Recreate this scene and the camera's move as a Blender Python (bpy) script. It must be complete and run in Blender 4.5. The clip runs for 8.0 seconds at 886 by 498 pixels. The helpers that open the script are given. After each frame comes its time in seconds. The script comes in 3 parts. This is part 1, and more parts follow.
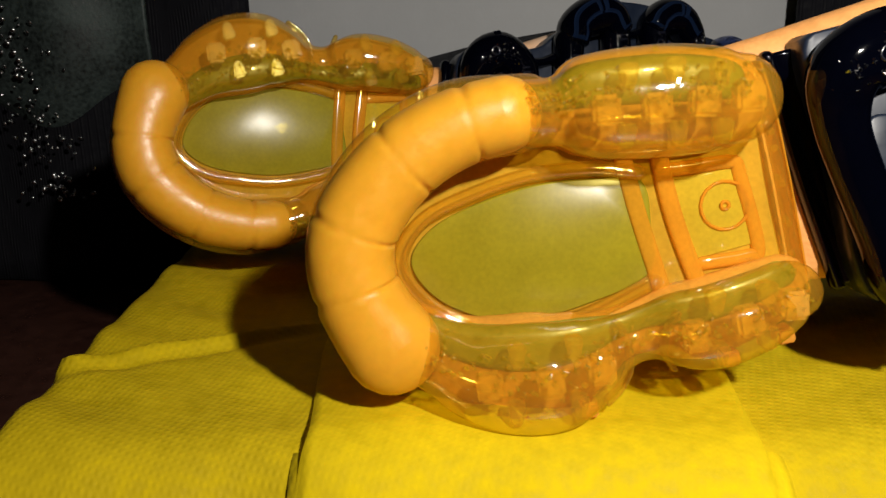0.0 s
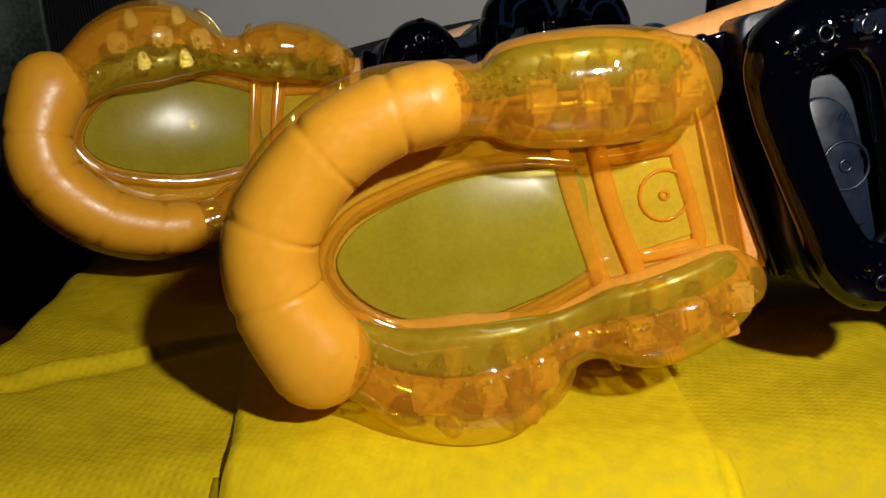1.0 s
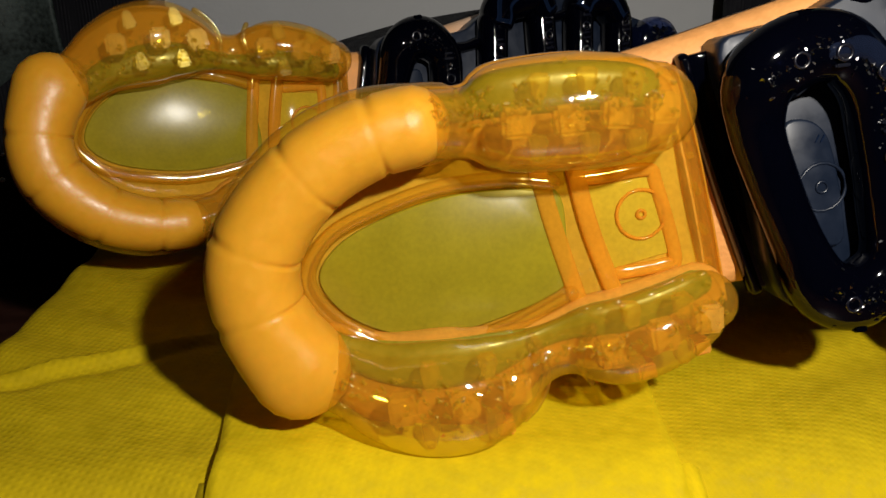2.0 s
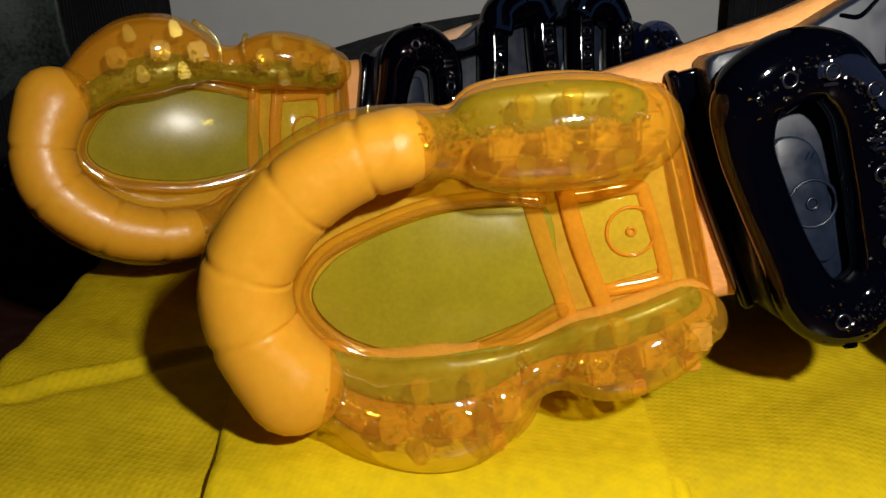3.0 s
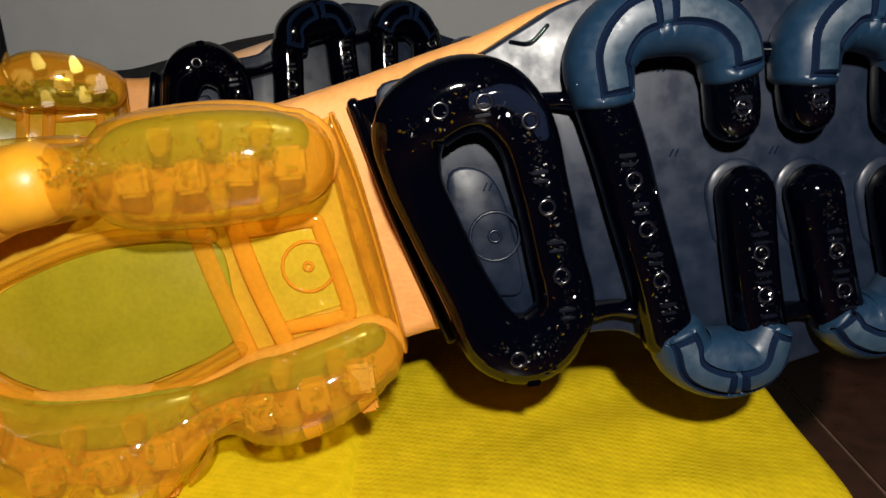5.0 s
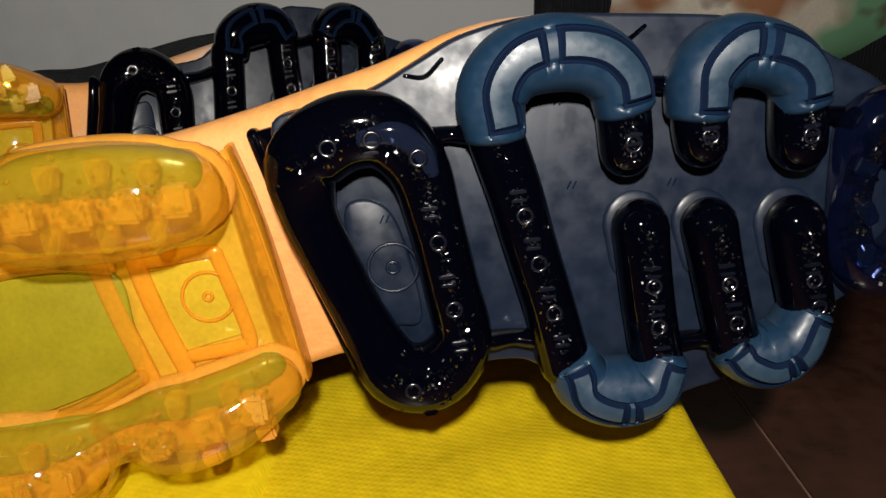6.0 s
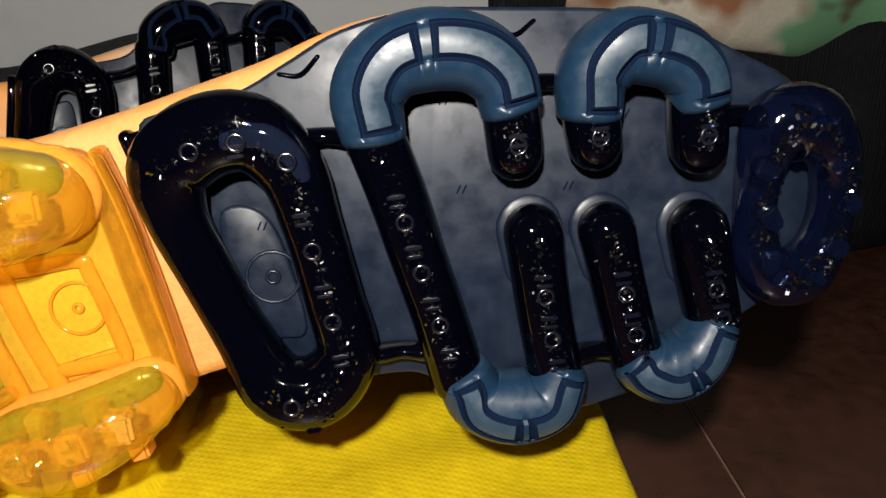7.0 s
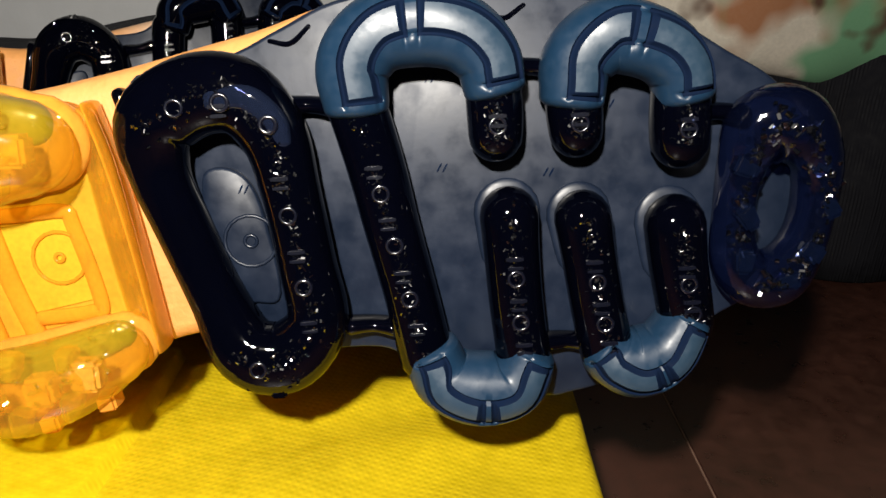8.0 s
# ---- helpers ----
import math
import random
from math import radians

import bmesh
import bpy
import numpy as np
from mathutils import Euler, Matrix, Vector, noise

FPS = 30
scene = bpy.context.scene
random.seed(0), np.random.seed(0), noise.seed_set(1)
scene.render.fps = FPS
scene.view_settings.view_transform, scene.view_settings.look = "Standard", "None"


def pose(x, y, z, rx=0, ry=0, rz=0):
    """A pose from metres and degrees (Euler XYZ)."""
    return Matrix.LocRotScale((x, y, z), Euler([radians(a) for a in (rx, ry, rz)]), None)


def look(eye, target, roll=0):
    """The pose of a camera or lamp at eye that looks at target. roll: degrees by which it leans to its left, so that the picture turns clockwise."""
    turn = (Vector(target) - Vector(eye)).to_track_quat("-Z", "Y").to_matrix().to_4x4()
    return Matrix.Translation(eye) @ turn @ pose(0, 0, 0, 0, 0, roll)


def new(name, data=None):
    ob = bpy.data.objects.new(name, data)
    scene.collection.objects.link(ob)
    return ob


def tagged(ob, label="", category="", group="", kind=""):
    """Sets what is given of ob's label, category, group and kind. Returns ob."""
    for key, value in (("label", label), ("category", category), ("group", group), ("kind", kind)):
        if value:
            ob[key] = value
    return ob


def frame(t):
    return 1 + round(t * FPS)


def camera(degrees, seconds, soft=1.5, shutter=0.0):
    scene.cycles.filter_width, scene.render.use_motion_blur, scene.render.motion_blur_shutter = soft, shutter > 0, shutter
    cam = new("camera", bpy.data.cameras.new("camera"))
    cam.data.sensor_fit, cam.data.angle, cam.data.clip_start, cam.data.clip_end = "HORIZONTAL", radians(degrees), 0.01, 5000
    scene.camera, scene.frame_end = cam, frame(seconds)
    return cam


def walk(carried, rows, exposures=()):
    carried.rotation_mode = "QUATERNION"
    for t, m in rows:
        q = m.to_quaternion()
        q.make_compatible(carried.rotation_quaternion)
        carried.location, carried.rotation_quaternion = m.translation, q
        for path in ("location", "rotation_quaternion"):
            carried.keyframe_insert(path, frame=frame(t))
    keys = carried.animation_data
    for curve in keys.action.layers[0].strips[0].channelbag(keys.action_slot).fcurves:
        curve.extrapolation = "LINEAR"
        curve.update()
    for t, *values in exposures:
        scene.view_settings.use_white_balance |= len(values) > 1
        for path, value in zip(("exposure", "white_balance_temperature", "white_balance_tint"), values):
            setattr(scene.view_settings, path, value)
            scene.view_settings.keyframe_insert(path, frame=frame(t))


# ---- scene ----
cam = camera(56.4, 8.0)
PATH = [
    (0, (0.00341, 0.01259, 0.11147), (-0.03197, 1.92829, -0.46197), -0.54),
    (0.5, (-0.00144, 0.02496, 0.10397), (0.12082, 1.92332, -0.51351), -1.05),
    (1, (0.00302, 0.02639, 0.10843), (0.14353, 1.933, -0.47903), -0.73),
    (2.5, (0.01428, 0.02435, 0.12728), (0.08179, 1.89672, -0.57247), -0.70),
    (3, (0.01859, 0.02508, 0.12934), (0.07515, 1.9002, -0.56398), -1.05),
    (3.5, (0.03968, 0.02885, 0.12677), (0.12549, 1.9085, -0.55113), -1.14),
    (4, (0.06096, 0.02815, 0.13544), (0.16424, 1.91121, -0.53044), -1.09),
    (4.5, (0.07688, 0.03054, 0.12973), (0.18546, 1.90791, -0.55122), -0.60),
    (5, (0.09195, 0.03235, 0.13243), (0.21108, 1.90711, -0.55394), -0.86),
    (5.2, (0.09802, 0.03375, 0.13225), (0.22747, 1.9074, -0.55525), -0.74),
    (6.3, (0.12351, 0.03526, 0.14911), (0.23154, 1.88026, -0.61529), -0.80),
    (6.5, (0.12849, 0.0372, 0.14535), (0.23379, 1.88248, -0.61874), -0.90),
    (7, (0.14432, 0.04363, 0.14394), (0.2578, 1.89117, -0.6135), -0.86),
    (7.5, (0.1559, 0.03973, 0.14181), (0.26603, 1.89229, -0.60376), -0.12),
    (8, (0.1553, 0.03848, 0.13656), (0.21055, 1.90236, -0.58657), 2.66),
]
EXPOSURES = [(0, 0.22), (0.5, 0.05), (1, -0.02), (3, 0.0), (3.5, -0.1), (4, -0.4), (4.5, 0.05), (5, 0.2), (6.5, 0.4), (7.5, 0.75), (8, 0.8)]
walk(cam, [(t, look(eye, target, roll)) for t, eye, target, roll in PATH], EXPOSURES)

# ---- light: a dim room, and one small bright torch close in front of and above the shoes ----
world = bpy.data.worlds.new("world")
world.use_nodes = True
world.node_tree.nodes["Background"].inputs[0].default_value = (0.75, 0.85, 1.0, 1)
world.node_tree.nodes["Background"].inputs[1].default_value = 0.012
scene.world = world


def area_lamp(name, place, target, size, watts, colour):
    data = bpy.data.lights.new(name, "AREA")
    data.shape, data.size, data.energy, data.color = "DISK", size, watts, colour
    ob = new(name, data)
    ob.matrix_world = look(place, target)
    return ob


area_lamp("torch_light", (0.112, -0.035, 0.238), (0.10, 0.22, 0.05), 0.016, 1.33, (1.0, 0.94, 0.85))


# ---- materials ----
def material(name, colour, rough=0.5, metal=0.0, vary=0.25, grain=60.0, bump=0.0, bump_scale=400.0, coat=0.0, sss=0.0, spec=0.5):
    """A surface whose colour varies in broad stains and fine grain, with a fine relief."""
    m = bpy.data.materials.new(name)
    m.use_nodes = True
    t = m.node_tree
    b = t.nodes["Principled BSDF"]
    co = t.nodes.new("ShaderNodeTexCoord")
    n1, n2 = t.nodes.new("ShaderNodeTexNoise"), t.nodes.new("ShaderNodeTexNoise")
    n1.inputs["Scale"].default_value, n2.inputs["Scale"].default_value = grain, grain * 9
    n1.inputs["Detail"].default_value, n2.inputs["Detail"].default_value = 4, 6
    add = t.nodes.new("ShaderNodeMath")
    add.operation = "ADD"
    ramp = t.nodes.new("ShaderNodeMapRange")
    ramp.inputs[1].default_value, ramp.inputs[2].default_value = 0.7, 1.3
    ramp.inputs[3].default_value, ramp.inputs[4].default_value = 1 - vary, 1 + vary
    mul = t.nodes.new("ShaderNodeMix")
    mul.data_type, mul.blend_type = "RGBA", "MULTIPLY"
    mul.inputs[0].default_value = 1
    mul.inputs[6].default_value = (*colour, 1)
    for n in (n1, n2):
        t.links.new(co.outputs["Object"], n.inputs["Vector"])
    t.links.new(n1.outputs[0], add.inputs[0])
    t.links.new(n2.outputs[0], add.inputs[1])
    t.links.new(add.outputs[0], ramp.inputs[0])
    t.links.new(ramp.outputs[0], mul.inputs[7])
    t.links.new(mul.outputs[2], b.inputs["Base Color"])
    r = t.nodes.new("ShaderNodeMapRange")
    r.inputs[1].default_value, r.inputs[2].default_value = 0.3, 0.7
    r.inputs[3].default_value, r.inputs[4].default_value = rough * 0.75, min(1, rough * 1.25)
    t.links.new(n2.outputs[0], r.inputs[0])
    t.links.new(r.outputs[0], b.inputs["Roughness"])
    b.inputs["Metallic"].default_value = metal
    b.inputs["Specular IOR Level"].default_value = spec
    b.inputs["Coat Weight"].default_value = coat
    b.inputs["Coat Roughness"].default_value = 0.04
    if sss:
        b.inputs["Subsurface Weight"].default_value = sss
        b.inputs["Subsurface Radius"].default_value = (0.006, 0.003, 0.0008)
        b.inputs["Subsurface Scale"].default_value = 1.0
    if bump:
        n3 = t.nodes.new("ShaderNodeTexNoise")
        n3.inputs["Scale"].default_value, n3.inputs["Detail"].default_value = bump_scale, 5
        t.links.new(co.outputs["Object"], n3.inputs["Vector"])
        bp = t.nodes.new("ShaderNodeBump")
        bp.inputs["Strength"].default_value, bp.inputs["Distance"].default_value = bump, 0.001
        t.links.new(n3.outputs[0], bp.inputs["Height"])
        t.links.new(bp.outputs[0], b.inputs["Normal"])
    return m


def clear_plastic(name, colour, tint, see, rough=0.05, glass=0.25, bump=0.0, shine=1.5, fine=260, glow=0.0):
    """Tinted clear plastic: part milky body, part see-through, part refracting, all under a clear gloss."""
    m = material(name, colour, 0.5, vary=0.12, grain=90, spec=0.0)
    t = m.node_tree
    body, out = t.nodes["Principled BSDF"], t.nodes["Material Output"]
    see_node, gl = t.nodes.new("ShaderNodeBsdfTransparent"), t.nodes.new("ShaderNodeBsdfRefraction")
    see_node.inputs[0].default_value = (*tint, 1)
    gl.inputs["Color"].default_value = (*tint, 1)
    gl.inputs["Roughness"].default_value, gl.inputs["IOR"].default_value = 0.02, 1.2
    m1, m2, m3 = (t.nodes.new("ShaderNodeMixShader") for _ in range(3))
    m1.inputs[0].default_value, m2.inputs[0].default_value = glass, see
    t.links.new(see_node.outputs[0], m1.inputs[1])
    t.links.new(gl.outputs[0], m1.inputs[2])
    milk = body
    if glow:
        # light also passes through the milky body
        soft, milk = t.nodes.new("ShaderNodeBsdfTranslucent"), t.nodes.new("ShaderNodeMixShader")
        soft.inputs[0].default_value = (*colour, 1)
        milk.inputs[0].default_value = glow
        t.links.new(body.outputs[0], milk.inputs[1])
        t.links.new(soft.outputs[0], milk.inputs[2])
    t.links.new(milk.outputs[0], m2.inputs[1])
    t.links.new(m1.outputs[0], m2.inputs[2])
    fr, shiny = t.nodes.new("ShaderNodeLayerWeight"), t.nodes.new("ShaderNodeBsdfGlossy")
    power, gloss = t.nodes.new("ShaderNodeMath"), t.nodes.new("ShaderNodeMapRange")
    fr.inputs["Blend"].default_value = 0.5
    power.operation = "POWER"
    power.inputs[1].default_value = 4.5
    gloss.inputs[3].default_value, gloss.inputs[4].default_value = ((shine - 1) / (shine + 1)) ** 2, 0.7
    shiny.inputs["Roughness"].default_value = rough
    t.links.new(fr.outputs["Facing"], power.inputs[0])
    t.links.new(power.outputs[0], gloss.inputs[0])
    t.links.new(gloss.outputs[0], m3.inputs[0])
    t.links.new(m2.outputs[0], m3.inputs[1])
    t.links.new(shiny.outputs[0], m3.inputs[2])
    t.links.new(m3.outputs[0], out.inputs[0])
    if bump:
        co, n, bp = t.nodes.new("ShaderNodeTexCoord"), t.nodes.new("ShaderNodeTexNoise"), t.nodes.new("ShaderNodeBump")
        n.inputs["Scale"].default_value, n.inputs["Detail"].default_value = fine, 3
        bp.inputs["Strength"].default_value, bp.inputs["Distance"].default_value = bump, 0.001
        t.links.new(co.outputs["Object"], n.inputs["Vector"])
        t.links.new(n.outputs[0], bp.inputs["Height"])
        for node in (fr, shiny, gl, body):
            t.links.new(bp.outputs[0], node.inputs["Normal"])
    return m


def woven(name, colour, pitch, rough=0.85, deep=0.6, vary=0.15, sheen=0.0):
    """Cloth with a fine waffle weave."""
    m = material(name, colour, rough, vary=vary, grain=25, spec=0.2)
    t = m.node_tree
    b = t.nodes["Principled BSDF"]
    b.inputs["Sheen Weight"].default_value = sheen
    co, turn = t.nodes.new("ShaderNodeTexCoord"), t.nodes.new("ShaderNodeMapping")
    turn.inputs["Rotation"].default_value = (0, 0, 0.3)
    t.links.new(co.outputs["Object"], turn.inputs["Vector"])
    waves = []
    for axis in ("X", "Y"):
        w = t.nodes.new("ShaderNodeTexWave")
        w.bands_direction = axis
        w.inputs["Scale"].default_value = 0.314 / pitch
        w.inputs["Distortion"].default_value = 1.2
        w.inputs["Detail Scale"].default_value = 0.4
        t.links.new(turn.outputs["Vector"], w.inputs["Vector"])
        waves.append(w)
    add = t.nodes.new("ShaderNodeMath")
    add.operation = "MULTIPLY"
    for i in (0, 1):
        t.links.new(waves[i].outputs["Fac"], add.inputs[i])
    n = t.nodes.new("ShaderNodeTexNoise")
    n.inputs["Scale"].default_value = 60
    t.links.new(co.outputs["Object"], n.inputs["Vector"])
    both = t.nodes.new("ShaderNodeMath")
    both.operation = "MULTIPLY"
    t.links.new(add.outputs[0], both.inputs[0])
    t.links.new(n.outputs[0], both.inputs[1])
    bp = t.nodes.new("ShaderNodeBump")
    bp.inputs["Strength"].default_value, bp.inputs["Distance"].default_value = deep, 0.0012
    t.links.new(both.outputs[0], bp.inputs["Height"])
    t.links.new(bp.outputs[0], b.inputs["Normal"])
    return m


ORANGE_CLEAR = clear_plastic("orange_clear", (1.0, 0.55, 0.05), (1.0, 0.93, 0.52), 0.84, rough=0.06, glass=0.0, bump=0.20, shine=2.1, fine=150, glow=0.12)
ORANGE_PLATE = clear_plastic("orange_plate", (0.92, 0.53, 0.04), (1.0, 0.88, 0.40), 0.42, glass=0.0, bump=0.06, glow=0.12)
OLIVE_RECESS = clear_plastic("olive_recess", (0.72, 0.49, 0.03), (0.95, 0.80, 0.2), 0.2, rough=0.08, glass=0.0, bump=0.05, glow=0.12)
ORANGE_EDGE = clear_plastic("orange_edge", (0.95, 0.43, 0.03), (1.0, 0.82, 0.36), 0.5, rough=0.08, glass=0.0, glow=0.12)
ORANGE_BLOCK = clear_plastic("orange_block", (1.0, 0.55, 0.08), (1.0, 0.95, 0.62), 0.64, shine=1.2, rough=0.25, glass=0.0, glow=0.12)
ORANGE_BASE = clear_plastic("orange_base", (1.0, 0.46, 0.06), (1.0, 0.90, 0.52), 0.45, rough=0.06, glass=0.0, bump=0.1, glow=0.12)
OLIVE_FLOOR = material("olive_floor", (0.27, 0.24, 0.013), 0.3, vary=0.15, grain=40, bump=0.05, coat=0.3)
YELLOW_STUD = clear_plastic("yellow_stud", (0.95, 0.62, 0.05), (1.0, 0.95, 0.58), 0.82, rough=0.2, glass=0.0, shine=1.3, glow=0.12)
AMBER_FACET = clear_plastic("amber_facet", (0.95, 0.62, 0.05), (1.0, 0.95, 0.58), 0.82, rough=0.11, glass=0.0, shine=2.6, glow=0.12)
ORANGE_MATT = material("orange_frosted", (0.82, 0.38, 0.022), 0.38, vary=0.06, grain=40, bump=0.04, sss=0.3)
WINDOW = clear_plastic("olive_window", (0.33, 0.27, 0.012), (0.85, 0.75, 0.15), 0.12, rough=0.28, glass=0.0, bump=0.08, fine=60)
PEACH = material("peach_foam", (0.85, 0.38, 0.11), 0.6, vary=0.12, grain=30, bump=0.25, bump_scale=900)
NAVY_CLEAR = clear_plastic("navy_clear", (0.0006, 0.0008, 0.0028), (0.05, 0.06, 0.16), 0.1, rough=0.04, glass=0.3, bump=0.07, shine=1.6)
NAVY_FACET = clear_plastic("navy_facet", (0.001, 0.0014, 0.003), (0.1, 0.12, 0.25), 0.05, rough=0.16, glass=0.0, shine=3.2)
TOE_BLOCK = clear_plastic("indigo_block", (0.004, 0.008, 0.026), (0.42, 0.52, 0.85), 0.5, rough=0.10, glass=0.0, shine=2.4)
NAVY_STUD = clear_plastic("navy_stud", (0.005, 0.006, 0.014), (0.3, 0.35, 0.55), 0.2, rough=0.18, glass=0.0, shine=2.6)
NAVY_GLASS = clear_plastic("navy_glass", (0.010, 0.015, 0.035), (0.3, 0.35, 0.55), 0.4, rough=0.05, glass=0.3)
TOE_CLEAR = clear_plastic("indigo_clear", (0.004, 0.007, 0.026), (0.40, 0.47, 0.76), 0.74, rough=0.05, glass=0.1, bump=0.45, shine=2.2, fine=150)
NAVY_PLATE = material("smoked_plate", (0.008, 0.014, 0.030), 0.40, vary=0.22, grain=22, bump=0.012, spec=0.5)
BLUE_MATT = material("blue_frosted", (0.008, 0.029, 0.064), 0.40, vary=0.08, grain=50, bump=0.03, spec=0.55)
# Pod blue made paler and greyer: the lamp's whitish sheen is in the colour.
BLUE_PAD_SHEEN = material("blue_pad_sheen", (0.020, 0.046, 0.080), 0.44, vary=0.08, grain=50, bump=0.03, spec=1.0)
# The grooves' shade is put into this near-black blue; the tick marks share it.
BLUE_DARK = material("blue_shade_and_tick", (0.003, 0.009, 0.028), 0.9, vary=0.1, spec=0.08)
BLACK_KNIT = woven("black_knit", (0.012, 0.013, 0.017), 0.0012, deep=0.8)
WHITE_TRIM = material("white_trim", (0.75, 0.72, 0.66), 0.6, bump=0.2)
# One yellow in two tones: the strip's stronger light is put into its colour.
YELLOW = woven("yellow_cloth", (0.57, 0.412, 0.003), 0.0021, deep=0.22, vary=0.14)
YELLOW_LIT = woven("lit_yellow_cloth", (0.70, 0.51, 0.003), 0.0019, deep=0.11, vary=0.14)
WALL_GREY = material("grey_wall", (0.50, 0.51, 0.52), 0.8, vary=0.06, grain=8, bump=0.1)
DARK_CLOTH = woven("black_cloth", (0.008, 0.008, 0.011), 0.002)
TEAL_CLOTH = material("grey_green_cloth", (0.035, 0.048, 0.045), 0.6, vary=0.7, grain=45, bump=0.3)
WOOD = material("dark_brown_wood", (0.055, 0.021, 0.014), 0.35, vary=0.35, grain=14, bump=0.05)
JOINT_GLINT = material("pale_joint_glint", (0.24, 0.14, 0.10), 0.5, vary=0.2, grain=30)
CARD = material("cardboard", (0.30, 0.20, 0.11), 0.8, vary=0.15)
SEQUIN = material("silver_sequin", (0.8, 0.82, 0.82), 0.25, metal=1.0)


def fade(m, axis, lo, hi, colour):
    """Lets a dyed surface fade along one axis into another colour."""
    t = m.node_tree
    b = t.nodes["Principled BSDF"]
    co, sep = t.nodes.new("ShaderNodeTexCoord"), t.nodes.new("ShaderNodeSeparateXYZ")
    rng, mix = t.nodes.new("ShaderNodeMapRange"), t.nodes.new("ShaderNodeMix")
    rng.inputs[1].default_value, rng.inputs[2].default_value = lo, hi
    mix.data_type = "RGBA"
    src = b.inputs["Base Color"].links[0].from_socket
    t.links.new(co.outputs["Object"], sep.inputs[0])
    t.links.new(sep.outputs[axis], rng.inputs[0])
    t.links.new(rng.outputs[0], mix.inputs[0])
    t.links.new(src, mix.inputs[6])
    mix.inputs[7].default_value = (*colour, 1)
    t.links.new(mix.outputs[2], b.inputs["Base Color"])


def patches(m, rows):
    """Printed patches of colour: rows of (scale, threshold, colour)."""
    t = m.node_tree
    b = t.nodes["Principled BSDF"]
    co = t.nodes.new("ShaderNodeTexCoord")
    for k, (scale, level, colour) in enumerate(rows):
        n, rng, mix = t.nodes.new("ShaderNodeTexNoise"), t.nodes.new("ShaderNodeMapRange"), t.nodes.new("ShaderNodeMix")
        n.noise_dimensions = "4D"
        n.inputs["W"].default_value = 3.7 * k + 1.3
        n.inputs["Scale"].default_value = scale
        rng.inputs[1].default_value, rng.inputs[2].default_value = level - 0.04, level + 0.04
        mix.data_type = "RGBA"
        src = b.inputs["Base Color"].links[0].from_socket
        t.links.new(co.outputs["Object"], n.inputs["Vector"])
        t.links.new(n.outputs[0], rng.inputs[0])
        t.links.new(rng.outputs[0], mix.inputs[0])
        t.links.new(src, mix.inputs[6])
        mix.inputs[7].default_value = (*colour, 1)
        t.links.new(mix.outputs[2], b.inputs["Base Color"])


fade(PEACH, "X", 0.130, 0.185, (0.78, 0.74, 0.66))
BLANKET = material("floral_blanket", (0.66, 0.60, 0.50), 0.9, vary=0.1)
patches(BLANKET, [(19, 0.54, (0.34, 0.15, 0.07)), (15, 0.57, (0.16, 0.36, 0.20)), (34, 0.64, (0.10, 0.05, 0.03))])


# ---- building helpers ----
def part(name, bm, mat, parent, label=""):
    """Link a bmesh as one mesh object under a thing or part."""
    bmesh.ops.recalc_face_normals(bm, faces=bm.faces)
    me = bpy.data.meshes.new(name)
    bm.to_mesh(me)
    bm.free()
    for p in me.polygons:
        p.use_smooth = name not in ("block", "stud", "bar", "tick", "relief", "nub")
    me.materials.append(mat)
    ob = new(name, me)
    if parent:
        ob.parent = parent
    if label:
        ob["label"] = label
    return ob


def glide(points, steps=6):
    """Catmull-Rom through rows of numbers."""
    p = np.array([[float(c) for c in q] for q in points])
    p = np.vstack([2 * p[0] - p[1], p, 2 * p[-1] - p[-2]])
    out = []
    for i in range(1, len(p) - 2):
        for k in range(steps):
            s = k / steps
            out.append(0.5 * (2 * p[i] + (p[i + 1] - p[i - 1]) * s + (2 * p[i - 1] - 5 * p[i] + 4 * p[i + 1] - p[i + 2]) * s * s
                              + (3 * p[i] - p[i - 1] - 3 * p[i + 1] + p[i + 2]) * s ** 3))
    return np.array(out + [p[-2]])


def loop_glide(points, steps=5):
    """The same, closed."""
    p = list(points)
    q = glide([p[-1]] + p + [p[0], p[1]], steps)
    return q[steps:-steps - 1]


